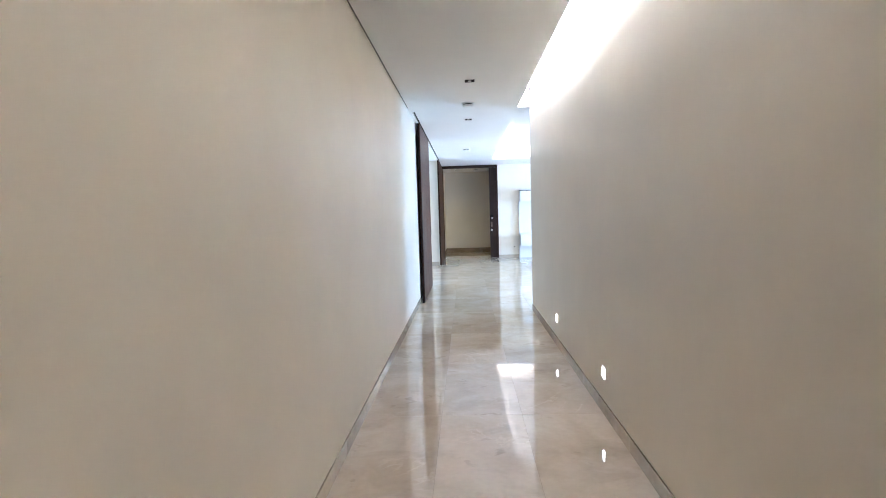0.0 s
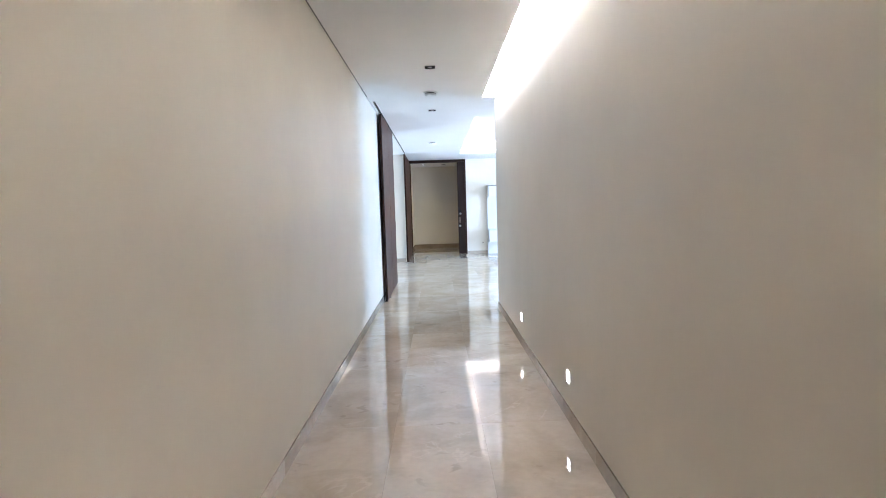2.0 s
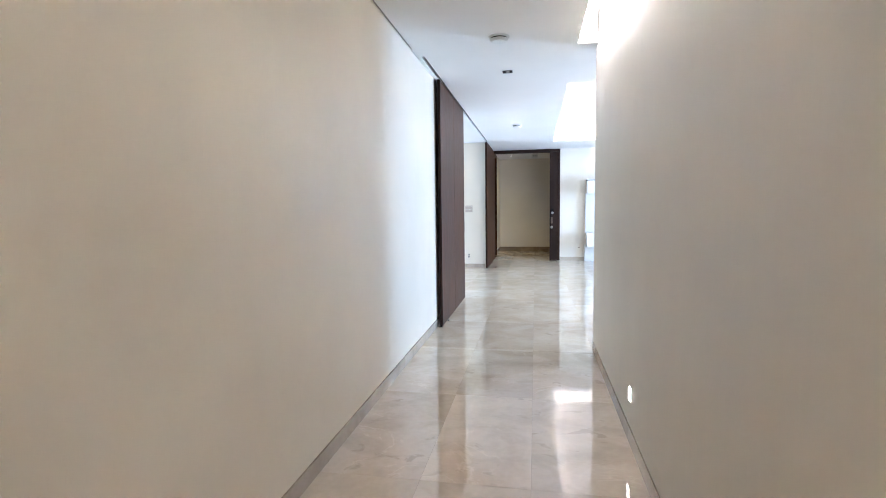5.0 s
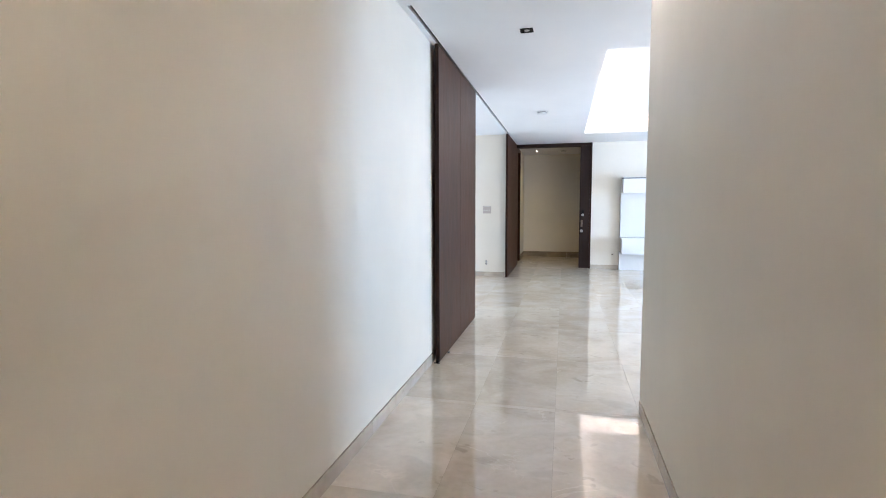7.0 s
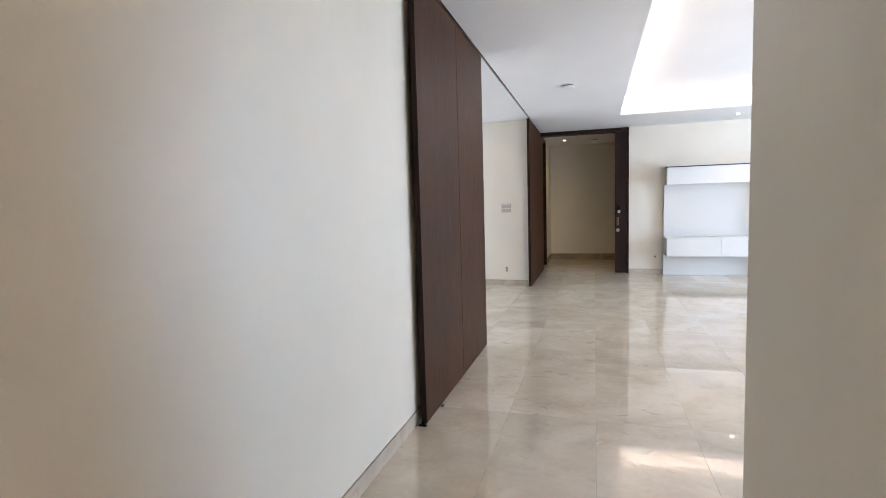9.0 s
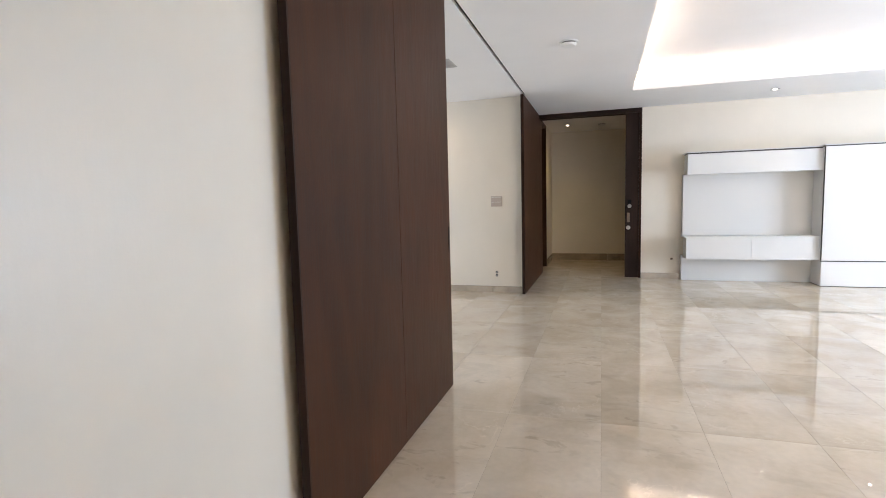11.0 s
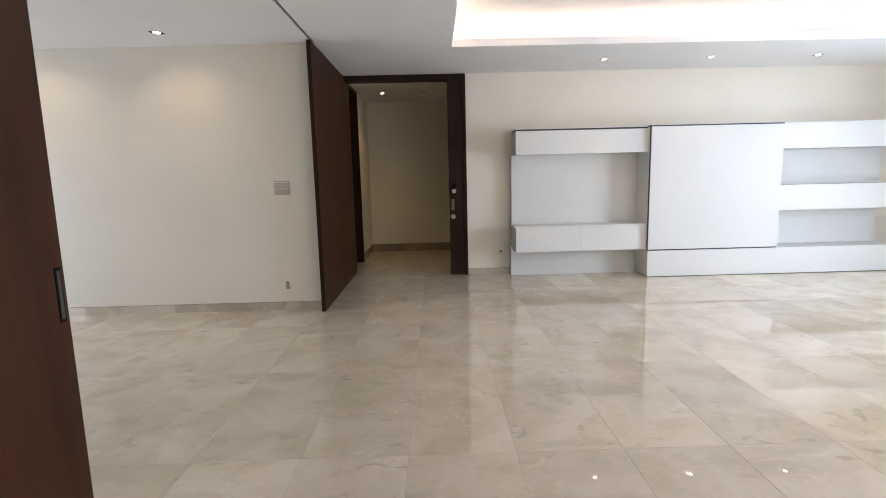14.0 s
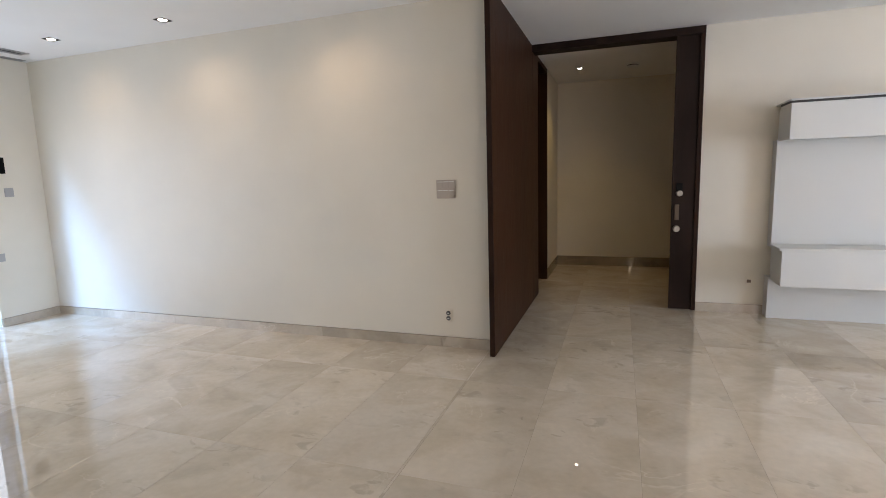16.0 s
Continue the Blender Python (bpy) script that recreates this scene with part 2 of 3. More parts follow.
wall("wall_vestibule_right", [(2.2, 2.4, 16.55, 19.05, -0.05, H)], VEST)
wall("wall_recess_back", [(-1.4, -1.2, 16.75, 18.0, -0.05, H)], VEST)
wall("wall_recess_far", [(-1.2, -0.97, 17.8, 18.0, -0.05, H)], VEST)
wall("wall_recess_near", [(-1.2, -1.03, 16.55, 16.75, -0.05, H)], VEST)

# ---- ceiling ----
X0, X1, Y0, Y1 = 0.78, 7.2, 9.0, 14.81      # coffer
SLAB = 3.32
ceiling_rows = [
    (-0.80, 0.77, -2.0, 7.42, H, 3.09),
    (L, -0.80, 7.26, 7.42, H, 3.09),
    (L, -0.77, 7.42, 10.38, H, 3.09),
    (-6.33, -0.77, 10.38, NORTH, H, 3.09), (-6.33, -1.03, 9.0, 10.38, H, 3.09),
    (-0.77, -0.735, 7.42, 7.52, H, 3.09),
    (-0.815, -0.735, NORTH, END, H, 3.09),
    (-0.735, X0, 7.42, END, H, 3.09),
    (X0, EAST, 7.42, Y0, H, 3.09), (X0, EAST, Y1, END, H, 3.09), (X1, EAST, Y0, Y1, H, 3.09),
    (-1.4, 2.4, END, 19.25, H, 3.09),
]
structure("ceiling", boxes(*ceiling_rows), PAINT_CEIL, "smooth white painted ceiling with cove and track slots", "ceiling")
structure("ceiling_coffer", boxes((-7, 9, -3, 20, SLAB, 3.5),
                                  (X0 - 0.3, X0 - 0.22, Y0 - 0.3, Y1 + 0.3, 3.09, SLAB), (X1 + 0.22, X1 + 0.3, Y0 - 0.3, Y1 + 0.3, 3.09, SLAB),
                                  (X0 - 0.22, X1 + 0.22, Y0 - 0.3, Y0 - 0.22, 3.09, SLAB), (X0 - 0.22, X1 + 0.22, Y1 + 0.22, Y1 + 0.3, 3.09, SLAB)),
          PAINT_CEIL, "raised white ceiling panel inside the lit coffer", "ceiling")
structure("ceiling_slot", boxes((0.62, 0.68, -2.0, 7.55, 3.09, SLAB), (0.68, R, 7.49, 7.55, 3.09, SLAB)),
          PAINT_CEIL, "white lined light slot along the corridor ceiling", "ceiling")
structure("trim", boxes((-0.8145, -0.8005, -2.0, 7.26, 3.012, 3.03)), SHADOW_TRIM, "dark shadow gap bead along the ceiling edge", "trim")

# ---- floor bed, ground ----
structure("floor", boxes((-6.6, 8.1, -2.2, 19.3, -0.08, -0.0015)), GROUT, "polished beige marble tiles laid in straight rows", "floor")
# unseen slab, added to keep direct sun out of the south window
structure("sun_block_slab", boxes((1.0, 9.5, 3.6, 7.38, 2.85, 3.0)), CONCRETE, "unseen grey slab added outside the south window to block the sun", "roof")
bm = bmesh.new()
bmesh.ops.create_grid(bm, x_segments=8, y_segments=8, size=3000)
bmesh.ops.translate(bm, vec=(0, 0, -14), verts=bm.verts)
structure("ground", bm, CONCRETE, "grey ground far below the apartment", "ground")


# ---- skirting ----
def skirt_run(axis, face, a, b, side, step=1.26, mat=SKIRT, top=SK - 0.006):
    """Skirting pieces along a wall; side is the way that the wall faces."""
    ob = base("baseboard", *((face, a, 0) if axis == "y" else (a, face, 0)), "low polished beige marble skirting", "baseboard", kind="structure")
    k = a
    while k < b - 0.01:
        e = min(b, k + step)
        lo, hi = sorted((face + side * 0.008, face - side * 0.009))
        if axis == "y":
            part("skirting_piece", boxes((lo, hi, k + 0.001, e - 0.001, 0.0, top)), mat, ob)
        else:
            part("skirting_piece", boxes((k + 0.001, e - 0.001, lo, hi, 0.0, top)), mat, ob)
        k = e


skirt_run("y", L - 0.002, -2.0, 10.38, 1)
skirt_run("y", R + 0.002, -2.0, 7.59, -1)
skirt_run("x", 7.6 - 0.002, 1.0, EAST, 1)
skirt_run("x", END + 0.002, 1.03, EAST, -1)
skirt_run("x", NORTH + 0.002, WEST, -0.82, -1)
skirt_run("y", WEST - 0.002, 13.9, NORTH, 1)
skirt_run("y", -0.777, 17.8, 19.05, 1, mat=SKIRT_BROWN, top=0.155)
skirt_run("x", 19.052, -0.77, 2.2, -1, mat=SKIRT_BROWN, top=0.155)


# ---- sliding panels on the track ----
def sliding_door(y0, y1, label, pull=None, edge=WOOD_EDGE):
    ob = base("sliding_door", TRACK, y0, 0, label, "sliding door", "panels on the ceiling track")
    part("leaf", boxes((TRACK - 0.036, TRACK, y0 + 0.012, y1 - 0.0005, 0.012, H - 0.008), bevel=0.0015), WOOD, ob)
    part("edge_strip", boxes((TRACK - 0.036, TRACK + 0.001, y0, y0 + 0.0115, 0.012, H - 0.008), bevel=0.001), edge, ob)
    if pull:
        z0, z1, yy = pull
        handle = part("flush_pull", boxes((TRACK, TRACK + 0.003, yy, yy + 0.028, z0, z1), bevel=0.0008), BLACK, ob, "black flush pull")
        part("recess", boxes((TRACK + 0.003, TRACK + 0.0045, yy + 0.007, yy + 0.021, z0 + 0.012, z1 - 0.012)), SHADOW_TRIM, handle)
    return ob


sliding_door(8.395, 9.42, "tall dark brown wooden sliding panel against the corridor wall")
sliding_door(9.421, 10.41, "tall dark brown wooden sliding panel with black flush pull", pull=(1.06, 1.25, 10.365), edge=WOOD)

guide = base("floor_guide", TRACK - 0.02, 8.41, 0, "small black sliding door guide on the floor", "door guide")
part("plate", boxes((TRACK - 0.052, TRACK + 0.004, 8.37, 8.394, 0.0005, 0.006), bevel=0.001), BLACK, guide)
part("roller", boxes((TRACK - 0.03, TRACK - 0.006, 8.373, 8.391, 0.0065, 0.034), bevel=0.002), BLACK, guide)
part("stop", boxes((TRACK + 0.0015, TRACK + 0.022, 8.72, 8.75, 0.0005, 0.016), bevel=0.003), DARK_GREY, guide)

track = base("ceiling_track", -0.768, 7.52, H, "dark recessed track in the white ceiling", "door track", kind="structure")
part("channel", boxes((-0.77, -0.735, 7.52, NORTH, 3.06, 3.085)), SHADOW_TRIM, track)
part("rail", boxes((-0.761, -0.744, 7.53, NORTH, 3.02, 3.059)), BLACK, track)

clad = base("wall_cladding", TRACK, 14.33, 0, "dark brown wooden panel covering the wall end", "wall panel")
part("board", boxes((TRACK - 0.041, TRACK, 14.342, 16.35, 0.012, H - 0.008), bevel=0.0015), WOOD_CLAD, clad)
part("board", boxes((TRACK - 0.04, TRACK, 16.353, 16.75, 0.012, H - 0.008), bevel=0.0015), WOOD_CLAD, clad)
part("edge_strip", boxes((TRACK - 0.043, TRACK + 0.0005, 14.334, 14.3415, 0.012, H - 0.008), bevel=0.001), WOOD_EDGE, clad)

# ---- entrance ----
frame_ob = base("door_frame", 0.12, END, 0, "dark brown wooden frame around the entrance", "door frame", kind="structure")
part("head", boxes((TRACK, 1.03, END - 0.012, END + 0.2, 2.92, H - 0.004), bevel=0.002), WOOD_DARK, frame_ob)
part("jamb", boxes((0.985, 1.028, END - 0.014, END + 0.2, 0.0, 2.919), bevel=0.002), WOOD_EDGE, frame_ob)

leaf = base("door_1", 0.87, END, 0, "narrow dark brown wooden entrance leaf with lock and handle", "door", kind="structure")
part("leaf", boxes((0.76, 0.984, END + 0.002, END + 0.05, 0.008, 2.917), bevel=0.002), WOOD_DARK, leaf)
lock = part("lock_plate", boxes((0.80, 0.862, END - 0.012, END + 0.0015, 1.31, 1.40), bevel=0.004), BLACK, leaf, "black lock plate")


def knob(name, x, z, r, mat, parent):
    bm = bmesh.new()
    for y0, y1, a, b in ((-0.012, 0.0, r, r), (-0.034, -0.012, r * 0.62, r * 0.62), (-0.055, -0.034, r * 0.85, r * 0.95)):
        add_disc(bm, x, z, y0, y1, a, b, 24)
    bmesh.ops.transform(bm, matrix=Matrix(((1, 0, 0, 0), (0, 0, 1, END), (0, 1, 0, 0), (0, 0, 0, 1))), verts=bm.verts)
    return part(name, bm, mat, parent, smooth=False)


knob("lock_cylinder", 0.832, 1.29, 0.034, CHROME, leaf)
knob("knob", 0.812, 0.905, 0.036, CHROME, leaf)
part("pull_plate", boxes((0.79, 0.835, END - 0.01, END + 0.0015, 1.0, 1.17), bevel=0.004), BRONZE, leaf, "dark bronze pull plate")

side = base("door_2", -1.1, 17.2, 0, "dark brown wooden door in the vestibule recess", "door", kind="structure")
part("leaf", boxes((-1.19, -1.14, 16.76, 17.75, 0.006, 2.94), bevel=0.002), WOOD, side)
part("jamb", boxes((-1.139, -0.772, 17.752, 17.797, 0.0, 2.94), bevel=0.002), WOOD, side)
part("head", boxes((-1.139, -0.772, 16.76, 17.797, 2.942, 2.996), bevel=0.002), WOOD, side)
part("lever", boxes((-1.14, -1.09, 17.60, 17.63, 1.0, 1.03), (-1.11, -1.09, 17.48, 17.60, 1.0, 1.025), bevel=0.004), STEEL, side, "steel lever handle")


# ---- media unit on the end wall ----
def unit(name, x, y, label):
    return base(name, x, y, 0, label, "media unit", "white lacquered media wall")


back = unit("back_panel", 2.6, 16.2, "white lacquered back panel of the media wall")
part("niche_panel", boxes((1.68, 3.6, 16.2, END - 0.004, 0.735, 1.80), bevel=0.002), LACQUER, back)
part("lower_panel", boxes((1.672, 3.6, 16.2, END - 0.004, 0.0, 0.425), bevel=0.002), LACQUER, back)
part("batten", boxes((1.72, 3.6, 16.202, END - 0.004, 0.426, 0.734)), LACQUER, back)
part("batten", boxes((1.72, 3.6, 16.202, END - 0.004, 1.801, 2.1)), LACQUER, back)
part("side_panel", boxes((3.602, 7.2, 16.2, END - 0.004, 0.0, 2.0), bevel=0.002), LACQUER, back)
upper = unit("wall_cabinet", 2.6, 15.86, "long white lacquered wall cabinet without handles")
part("body", boxes((1.692, 3.5625, 15.882, 16.198, 1.789, 2.114), bevel=0.002), LACQUER, upper)
part("door", boxes((1.692, 3.5625, 15.86, 15.8805, 1.785, 2.112), bevel=0.002), LACQUER, upper)
low = unit("drawer_unit", 2.6, 15.86, "white lacquered floating drawer unit with two drawers")
part("body", boxes((1.692, 3.5625, 15.882, 16.198, 0.402, 0.746), bevel=0.002), LACQUER, low)
part("top", boxes((1.665, 3.5625, 15.845, 16.198, 0.749, 0.772), bevel=0.003), LACQUER, low)
part("drawer", boxes((1.692, 2.642, 15.86, 15.8805, 0.40, 0.747), bevel=0.002), LACQUER, low)
part("drawer", boxes((2.645, 3.5625, 15.86, 15.8805, 0.40, 0.747), bevel=0.002), LACQUER, low)
slide = unit("sliding_tv_panel", 4.5, 15.79, "large white lacquered sliding panel over the media wall")
part("panel", boxes((3.573, 5.44, 15.785, 15.815, 0.402, 2.128), bevel=0.002), LACQUER, slide)
part("edge_trim", boxes((3.5685, 3.5725, 15.79, 15.828, 0.402, 2.128)), SHADOW_TRIM, slide, "dark edge strip")
railtop = unit("top_rail", 3.6, 15.9, "dark metal slide rail along the top of the media wall")
part("rail", boxes((1.69, 3.56, 15.872, 16.19, 2.116, 2.134), (3.561, 5.44, 15.80, 16.19, 2.1285, 2.146)), SHADOW_TRIM, railtop)
part("cap", boxes((1.69, 3.56, 15.862, 16.345, 2.1345, 2.15), (3.561, 5.44, 15.788, 16.345, 2.1465, 2.16), (5.441, 7.27, 15.825, 16.345, 2.1295, 2.148), bevel=0.001), LACQUER, railtop)
bot = unit("base_cabinet", 5.4, 15.8, "long low white lacquered base cabinet")
part("body", boxes((3.573, 7.28, 15.79, 16.198, 0.009, 0.383), bevel=0.002), LACQUER, bot)
# dark-coloured strip gives the shade of the gap between cabinet and floor
part("gap_shade", boxes((3.58, 7.27, 15.802, 16.19, 0.0005, 0.0085)), SHADOW_TRIM, bot, "dark recessed strip standing in for the shadow gap")
part("rail", boxes((3.573, 5.44, 15.80, 16.10, 0.384, 0.401)), SHADOW_TRIM, bot, "dark slide rail")
for z0, z1, words in ((1.785, 2.128, "white lacquered wall shelf box at the top"), (0.92, 1.275, "white lacquered floating shelf box between open niches")):
    s = unit("shelf_box", 6.3, 15.82, words)
    part("body", boxes((5.42, 7.28, 15.822, 16.198, z0, z1), bevel=0.002), LACQUER, s)
part("pillar", boxes((3.563, 3.60, 15.829, 16.198, 0.386, 2.128), bevel=0.001), LACQUER, slide)


# ---- windows ----
def window(name, axis, face, a, b, z0, z1, posts, bars, label):
    """A framed window in a wall across the given axis at face, with posts along the wall and bars at heights."""
    turn = (lambda u0, u1, v0, v1, w0, w1: (u0, u1, v0, v1, w0, w1)) if axis == "x" else (lambda u0, u1, v0, v1, w0, w1: (v0, v1, u0, u1, w0, w1))
    w = base(name, *((face, (a + b) / 2) if axis == "x" else ((a + b) / 2, face)), z0, label, "window", kind="structure")
    d, t = 0.03, 0.06
    part("window_frame", boxes(turn(face - d, face + d, a, a + t, z0, z1), turn(face - d, face + d, b - t, b, z0, z1),
                               turn(face - d, face + d, a + t, b - t, z0, z0 + t), turn(face - d, face + d, a + t, b - t, z1 - t, z1), bevel=0.003), ALU, w)
    ys = [a + t] + list(posts) + [b - t]
    for y in posts:
        part("mullion", boxes(turn(face - d, face + d, y - 0.03, y + 0.03, z0 + t, z1 - t), bevel=0.003), ALU, w)
    for z in bars:
        part("transom", boxes(turn(face - d + 0.004, face + d - 0.004, a + t, b - t, z - 0.02, z + 0.02), bevel=0.003), ALU, w)
    for k in range(len(ys) - 1):
        pane = part("pane", boxes(turn(face - 0.004, face + 0.004, ys[k], ys[k + 1], z0 + t, z1 - t)), GLASS, w)
        pane.visible_shadow = False
    return w


window("window_1", "x", 8.0, 10.9, 13.5, 0.05, 2.7, (12.2,), (), "wide grey aluminium living room window")
window("window_3", "x", 8.0, 15.2, 16.15, 0.05, 2.7, (), (), "narrow grey aluminium window beside the media wall")
window("window_4", "y", 7.44, 2.7, 7.3, 0.3, 2.7, (4.2, 5.75), (), "wide grey aluminium window opposite the media wall")
window("window_2", "x", -6.46, 10.35, 13.89, 0.0, 2.6, (11.9,), (1.25,), "grey aluminium glazed balcony door")


# ---- lights in the ceiling ----
def led_run(name, row, mat, label, carried_by="below"):
    ob = base(name, (row[0] + row[1]) / 2, (row[2] + row[3]) / 2, row[4], label, "led strip", "cove lighting")
    part("strip", boxes(row), mat, ob)
    x0, x1, y0, y1, z0, z1 = row
    rail = {"below": (x0 - 0.004, x1 + 0.004, y0 - 0.004, y1 + 0.004, z0 - 0.006, z0 - 0.0005),
            "beside": (x0 - 0.0035, x0 - 0.0005, y0, y1, z0 - 0.004, z1 + 0.004),
            "behind": (x0, x1, y1 + 0.0005, y1 + 0.0035, z0 - 0.004, z1 + 0.004)}
    part("carrier", boxes(rail[carried_by]), WHITE_PLASTIC, ob)
    return ob


Z = 3.10
led_run("led_strip", (X0 - 0.17, X0 - 0.15, Y0, Y1, Z, Z + 0.012), LED, "warm white LED strip hidden in the ceiling cove")
led_run("led_strip", (X0, 4.85, Y1 + 0.15, Y1 + 0.17, Z, Z + 0.012), LED, "warm white LED strip hidden in the ceiling cove")
led_run("led_strip", (6.0, X1, Y1 + 0.15, Y1 + 0.17, Z, Z + 0.012), LED, "warm white LED strip hidden in the ceiling cove")
led_run("led_strip", (X0, X1, Y0 - 0.17, Y0 - 0.15, Z, Z + 0.012), LED, "warm white LED strip hidden in the ceiling cove")
led_run("led_strip", (X1 + 0.15, X1 + 0.17, Y0, Y1, Z, Z + 0.012), LED, "warm white LED strip hidden in the ceiling cove")
led_run("led_strip", (0.774, 0.788, -1.9, 7.40, 3.02, 3.028), LED_HALL, "white LED strip hidden in the corridor slot", "beside")
led_run("led_strip", (0.792, 0.94, 7.40, 7.414, 3.02, 3.028), LED_HALL, "white LED strip hidden in the corridor slot", "behind")


def spot(x, y, watts, colour=(1.0, 0.86, 0.66), angle=70, tx=None, ty=None):
    s = new("downlight_lamp", bpy.data.lights.new("downlight_lamp", "SPOT"))
    s.data.energy, s.data.color, s.data.spot_size, s.data.spot_blend, s.data.shadow_soft_size = watts, colour, radians(angle), 0.95, 0.05
    s.matrix_world = look((x, y, H - 0.02), (x if tx is None else tx, y if ty is None else ty, 0))
    return s


def square_downlight(x, y, lit, label, group, rim=BLACK):
    d = base("downlight", x, y, H, label, "downlight", group)
    a, b = 0.055, 0.042
    part("frame", boxes((x - a, x + a, y - a, y - b, H - 0.004, H - 0.0005), (x - a, x + a, y + b, y + a, H - 0.004, H - 0.0005),
                        (x - a, x - b, y - b, y + b, H - 0.004, H - 0.0005), (x + b, x + a, y - b, y + b, H - 0.004, H - 0.0005)), rim, d)
    part("reflector", boxes((x - b, x + b, y - b, y + b, H - 0.0015, H - 0.0005)), rim if lit else BLACK, d)
    bm = bmesh.new()
    c = 0.02 if not lit else 0.03 if rim == BLACK else 0.024
    add_disc(bm, x, y, H - 0.006, H - 0.0016, c, c * 1.2, 20)
    part("lens", bm, LAMP_ON if lit else CHROME, d)
    return d


for y in (1.05, 3.46, 5.861, 8.269):
    square_downlight(0.062, y, False, "small square black recessed downlight, switched off", "corridor downlights")
for x in (2.83, 4.26, 5.70, 7.15):
    lit = x < 7
    square_downlight(x, 15.62, lit, "small square white recessed downlight, " + ("lit" if lit else "switched off"), "living room downlights", PLASTIC)
    if lit:
        spot(x, 15.6, 9)
for x in (-2.18, -3.66, -5.11):
    square_downlight(x, 14.0, True, "small square black recessed downlight, lit", "dining room downlights")
    spot(x, 14.0, 7.5 if x > -5 else 5.0, ty=14.4, angle=140)
square_downlight(-0.34, 17.95, True, "small recessed downlight, lit, in the vestibule", "vestibule downlights", PLASTIC)
spot(-0.34, 17.95, 13.5, (1.0, 0.80, 0.30), 100)


def detector(x, y, label):
    d = base("smoke_detector", x, y, H, label, "smoke detector")
    bm = bmesh.new()
    add_disc(bm, x, y, H - 0.012, H - 0.0005, 0.094, 0.094)
    part("base_plate", bm, WHITE_PLASTIC, d)
    bm = bmesh.new()
    add_disc(bm, x, y, H - 0.024, H - 0.0125, 0.072, 0.072)
    part("vent_gap", bm, BLACK, d, "dark vent gap")
    bm = bmesh.new()
    add_disc(bm, x, y, H - 0.046, H - 0.0245, 0.066, 0.084)
    part("cap", bm, WHITE_PLASTIC, d)


detector(0.05, 7.06, "round white smoke detector on the corridor ceiling")
detector(0.034, 12.09, "round white smoke detector on the living room ceiling")
detector(0.36, 18.0, "round smoke detector on the vestibule ceiling")


def grille(x0, x1, y0, y1, label, slats, along):
    g = base("air_grille", (x0 + x1) / 2, (y0 + y1) / 2, H, label, "air grille")
    f = 0.018
    part("frame", boxes((x0, x1, y0, y0 + f, H - 0.006, H - 0.0005), (x0, x1, y1 - f, y1, H - 0.006, H - 0.0005),
                        (x0, x0 + f, y0 + f, y1 - f, H - 0.006, H - 0.0005), (x1 - f, x1, y0 + f, y1 - f, H - 0.006, H - 0.0005)), PLASTIC, g)
    part("backing", boxes((x0 + f, x1 - f, y0 + f, y1 - f, H - 0.0016, H - 0.0006)), BLACK, g)
    for k in range(slats):
        if along == "x":
            y = y0 + f + (k + 0.5) * (y1 - y0 - 2 * f) / slats
            part("slat", boxes((x0 + f, x1 - f, y - 0.006, y + 0.006, H - 0.006, H - 0.002)), PLASTIC, g)
        else:
            x = x0 + f + (k + 0.5) * (x1 - x0 - 2 * f) / slats
            part("slat", boxes((x - 0.006, x + 0.006, y0 + f, y1 - f, H - 0.006, H - 0.002)), PLASTIC, g)


grille(-2.45, -1.25, 12.2, 12.55, "grey slatted air conditioning grille in the ceiling", 14, "x")
grille(-6.02, -5.86, 13.0, 14.27, "narrow dark linear air slot in the ceiling", 2, "y")
grille(-6.31, -6.22, 13.0, 14.45, "narrow dark linear air slot beside the wall", 1, "y")


# ---- wall fittings ----
def night_light(y, z):
    n = base("step_light", R, y, z, "small white recessed step light, lit, low on the corridor wall", "step light", "corridor step lights")
    part("frame", boxes((R - 0.006, R - 0.0005, y - 0.034, y + 0.034, z - 0.044, z + 0.044), bevel=0.002), WHITE_PLASTIC, n)
    part("lens", boxes((R - 0.008, R - 0.0065, y - 0.027, y + 0.027, z - 0.037, z + 0.037)), NIGHT, n)


for y in (-0.18, 1.73, 3.634, 5.539):
    night_light(y, 0.312)

sw = base("switch_plate", -1.205, NORTH, 1.43, "square silver grey touch switch plate on the wall", "switch")
part("plate", boxes((-1.292, -1.118, NORTH - 0.011, NORTH - 0.0005, 1.35, 1.51), bevel=0.003), PLATE, sw)
for z in (1.362, 1.437):
    for j in range(3):
        key = part("key", boxes((-1.283 + j * 0.0525, -1.2315 + j * 0.0525, NORTH - 0.0135, NORTH - 0.0112, z, z + 0.068), bevel=0.001), PLATE, sw)
        # thin white bar imitates the highlight line near the key's top edge
        part("key_highlight", boxes((-1.28 + j * 0.0525, -1.2345 + j * 0.0525, NORTH - 0.0145, NORTH - 0.0137, z + 0.054, z + 0.06)), WHITE_PLASTIC, key, "pale bar standing in for a highlight on the key")


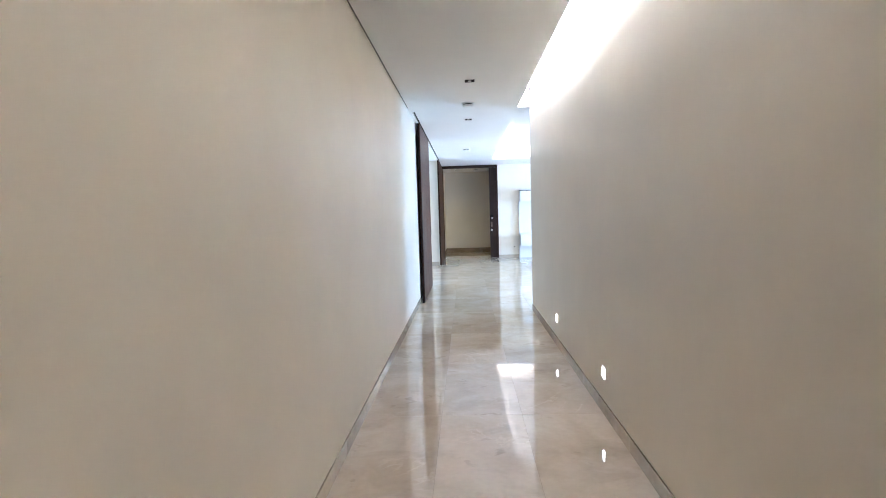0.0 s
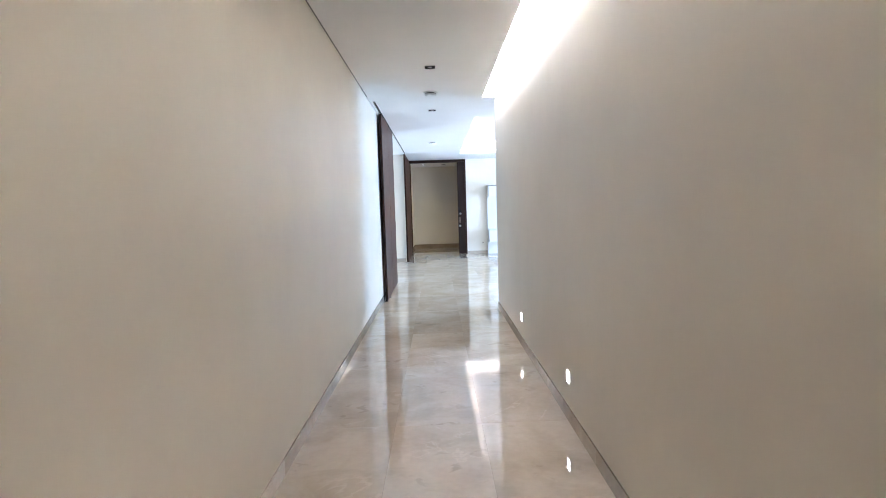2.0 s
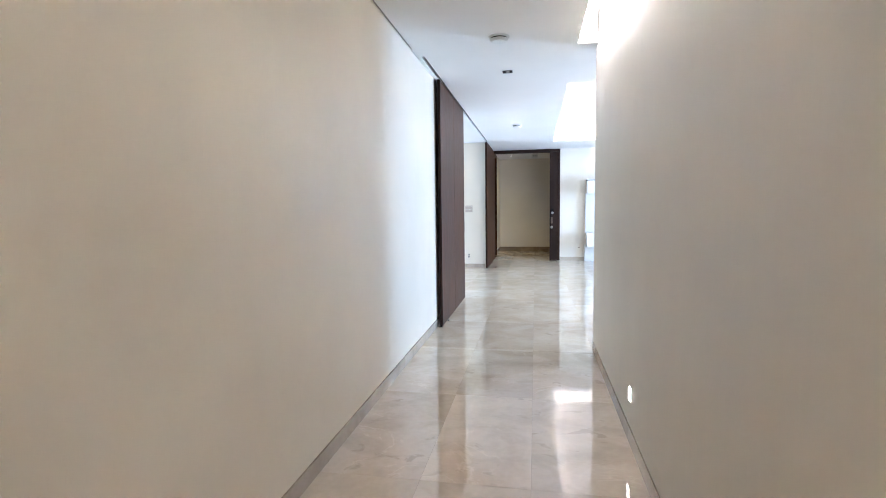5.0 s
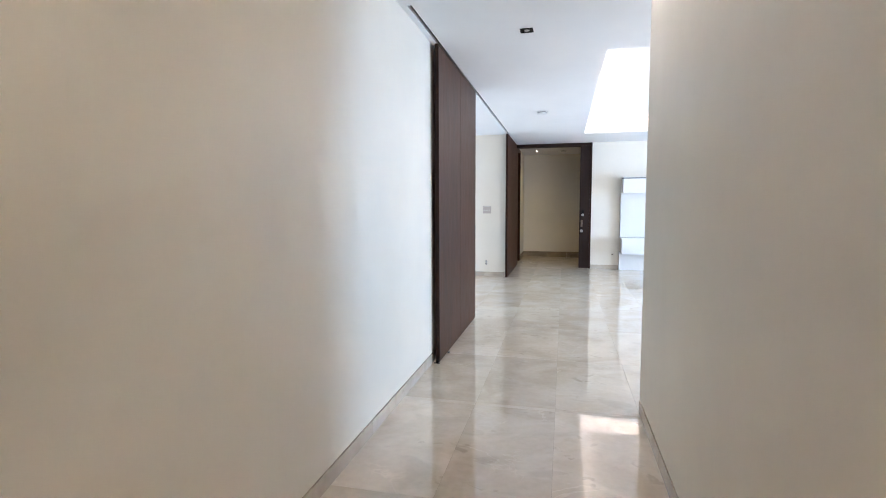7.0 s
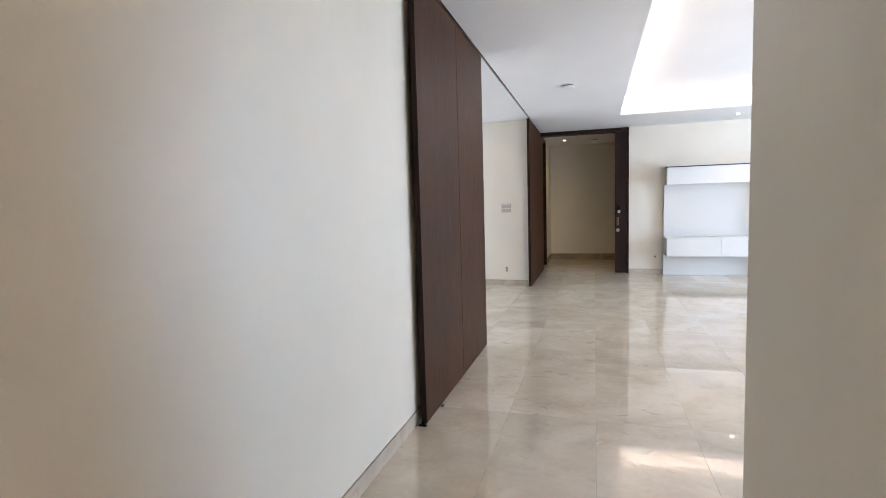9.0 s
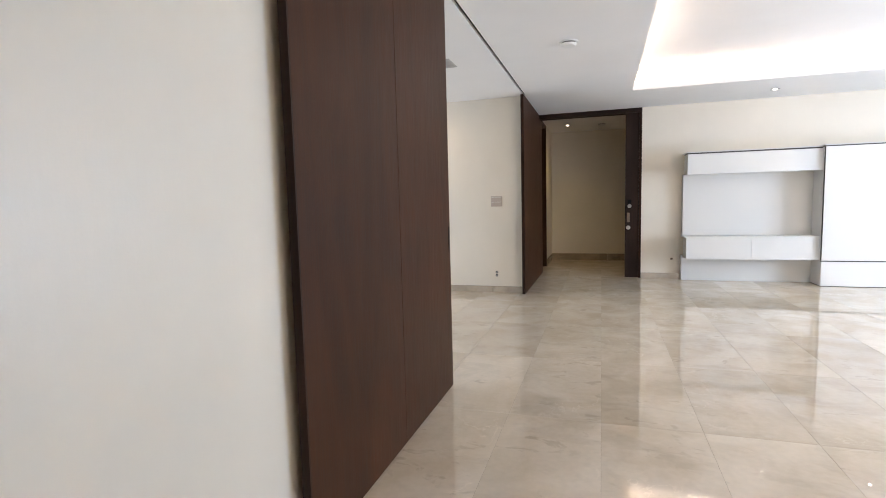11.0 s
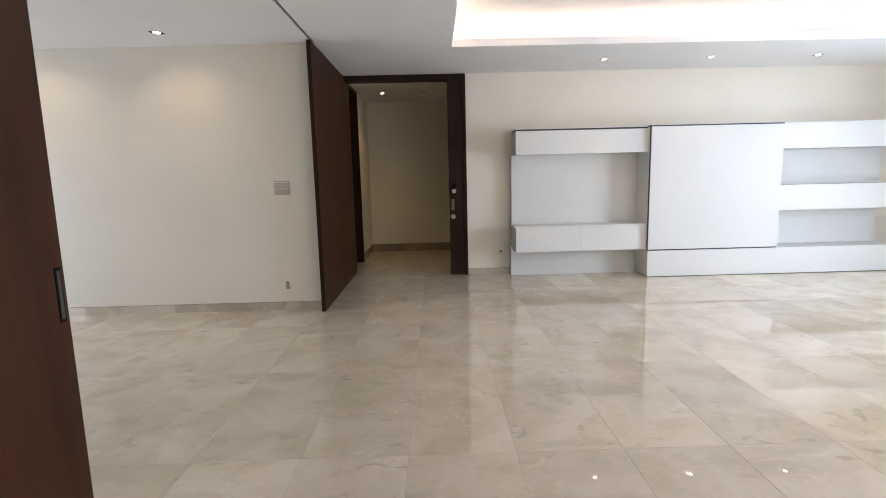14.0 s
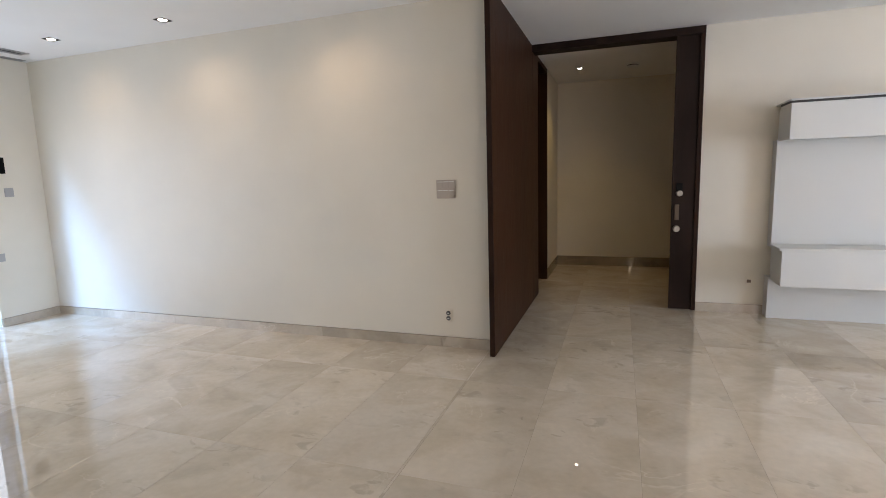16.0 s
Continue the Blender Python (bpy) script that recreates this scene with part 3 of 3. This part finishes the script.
def outlet(x, y, z, label):
    o = base("wall_outlet", x, y, z, label, "outlet")
    part("plate", boxes((x - 0.03, x + 0.03, y - 0.008, y - 0.0005, z - 0.055, z + 0.055), bevel=0.003), PAINT, o)
    for dz in (-0.024, 0.024):
        bm = bmesh.new()
        add_disc(bm, 0, 0, 0.0082, 0.013, 0.021, 0.018, 20)
        bmesh.ops.transform(bm, matrix=pose(x, y, z + dz, 90, 0, 0), verts=bm.verts)
        socket = part("socket", bm, DARK_GREY, o, "dark grey round socket")
        part("slot", boxes((x - 0.009, x + 0.009, y - 0.0145, y - 0.0132, z + dz - 0.004, z + dz + 0.004)), WHITE_PLASTIC, socket)


outlet(-1.215, NORTH, 0.295, "small white wall outlet above the skirting")
o2 = base("wall_outlet", 1.533, END, 0.35, "small cream wall outlet with brass coloured insert", "outlet")
part("plate", boxes((1.49, 1.576, END - 0.008, END - 0.0005, 0.307, 0.393), bevel=0.003), PAINT, o2)
part("socket", boxes((1.514, 1.552, END - 0.0105, END - 0.0085, 0.334, 0.366), bevel=0.0008), BRONZE, o2, "brass coloured socket insert")
t1 = base("intercom", WEST, 14.07, 1.8, "dark wall-mounted control panel", "control panel")
part("body", boxes((WEST + 0.0005, WEST + 0.02, 13.97, 14.13, 1.72, 1.9), bevel=0.004), BLACK, t1)
t2 = base("switch_plate", WEST, 14.14, 1.51, "small grey switch plate beside the balcony door", "switch")
part("plate", boxes((WEST + 0.0005, WEST + 0.01, 14.10, 14.19, 1.46, 1.56), bevel=0.002), PLASTIC, t2)
t3 = base("wall_outlet", WEST, 13.97, 0.78, "small grey wall outlet beside the balcony door", "outlet")
part("plate", boxes((WEST + 0.0005, WEST + 0.01, 13.93, 14.01, 0.74, 0.83), bevel=0.002), PLASTIC, t3)

# ---- floor tiles ----
floor = bpy.data.objects["floor"]
TW, TL, JX, JY = 0.5955, 1.272, -0.239, 10.005
tile_mesh = {}


def tile(x0, x1, y0, y1):
    w, l = round(x1 - x0, 3), round(y1 - y0, 3)
    if (w, l) not in tile_mesh:
        bm = bmesh.new()
        g, c = 0.0008, 0.0003
        lo = [bm.verts.new(p) for p in ((g, g, -0.004), (w - g, g, -0.004), (w - g, l - g, -0.004), (g, l - g, -0.004))]
        mid = [bm.verts.new((v.co.x, v.co.y, -c)) for v in lo]
        hi = [bm.verts.new((v.co.x + (c if v.co.x < w / 2 else -c), v.co.y + (c if v.co.y < l / 2 else -c), 0)) for v in lo]
        for a, b in ((lo, mid), (mid, hi)):
            for k in range(4):
                bm.faces.new((a[k], a[(k + 1) % 4], b[(k + 1) % 4], b[k]))
        bm.faces.new(hi)
        me = bpy.data.meshes.new("floor_tile")
        bm.to_mesh(me)
        bm.free()
        me.materials.append(MARBLE)
        tile_mesh[(w, l)] = me
    ob = new("floor_tile", tile_mesh[(w, l)])
    ob.parent = floor
    ob.location = (x0, y0, 0)


ROOMS = [(-0.85, 0.96, -2.0, 7.51), (-0.85, EAST, 7.51, 16.33), (-6.36, -0.85, 9.0, 14.54), (-1.2, 2.2, 16.33, 19.06)]
for i in range(-11, 15):
    for j in range(-10, 9):
        x0, y0 = JX + i * TW, JY + j * TL
        for a, b, c, d in ROOMS:
            p, q, r, s = max(x0, a), min(x0 + TW, b), max(y0, c), min(y0 + TL, d)
            if q - p > 0.012 and s - r > 0.012:
                tile(p, q, r, s)
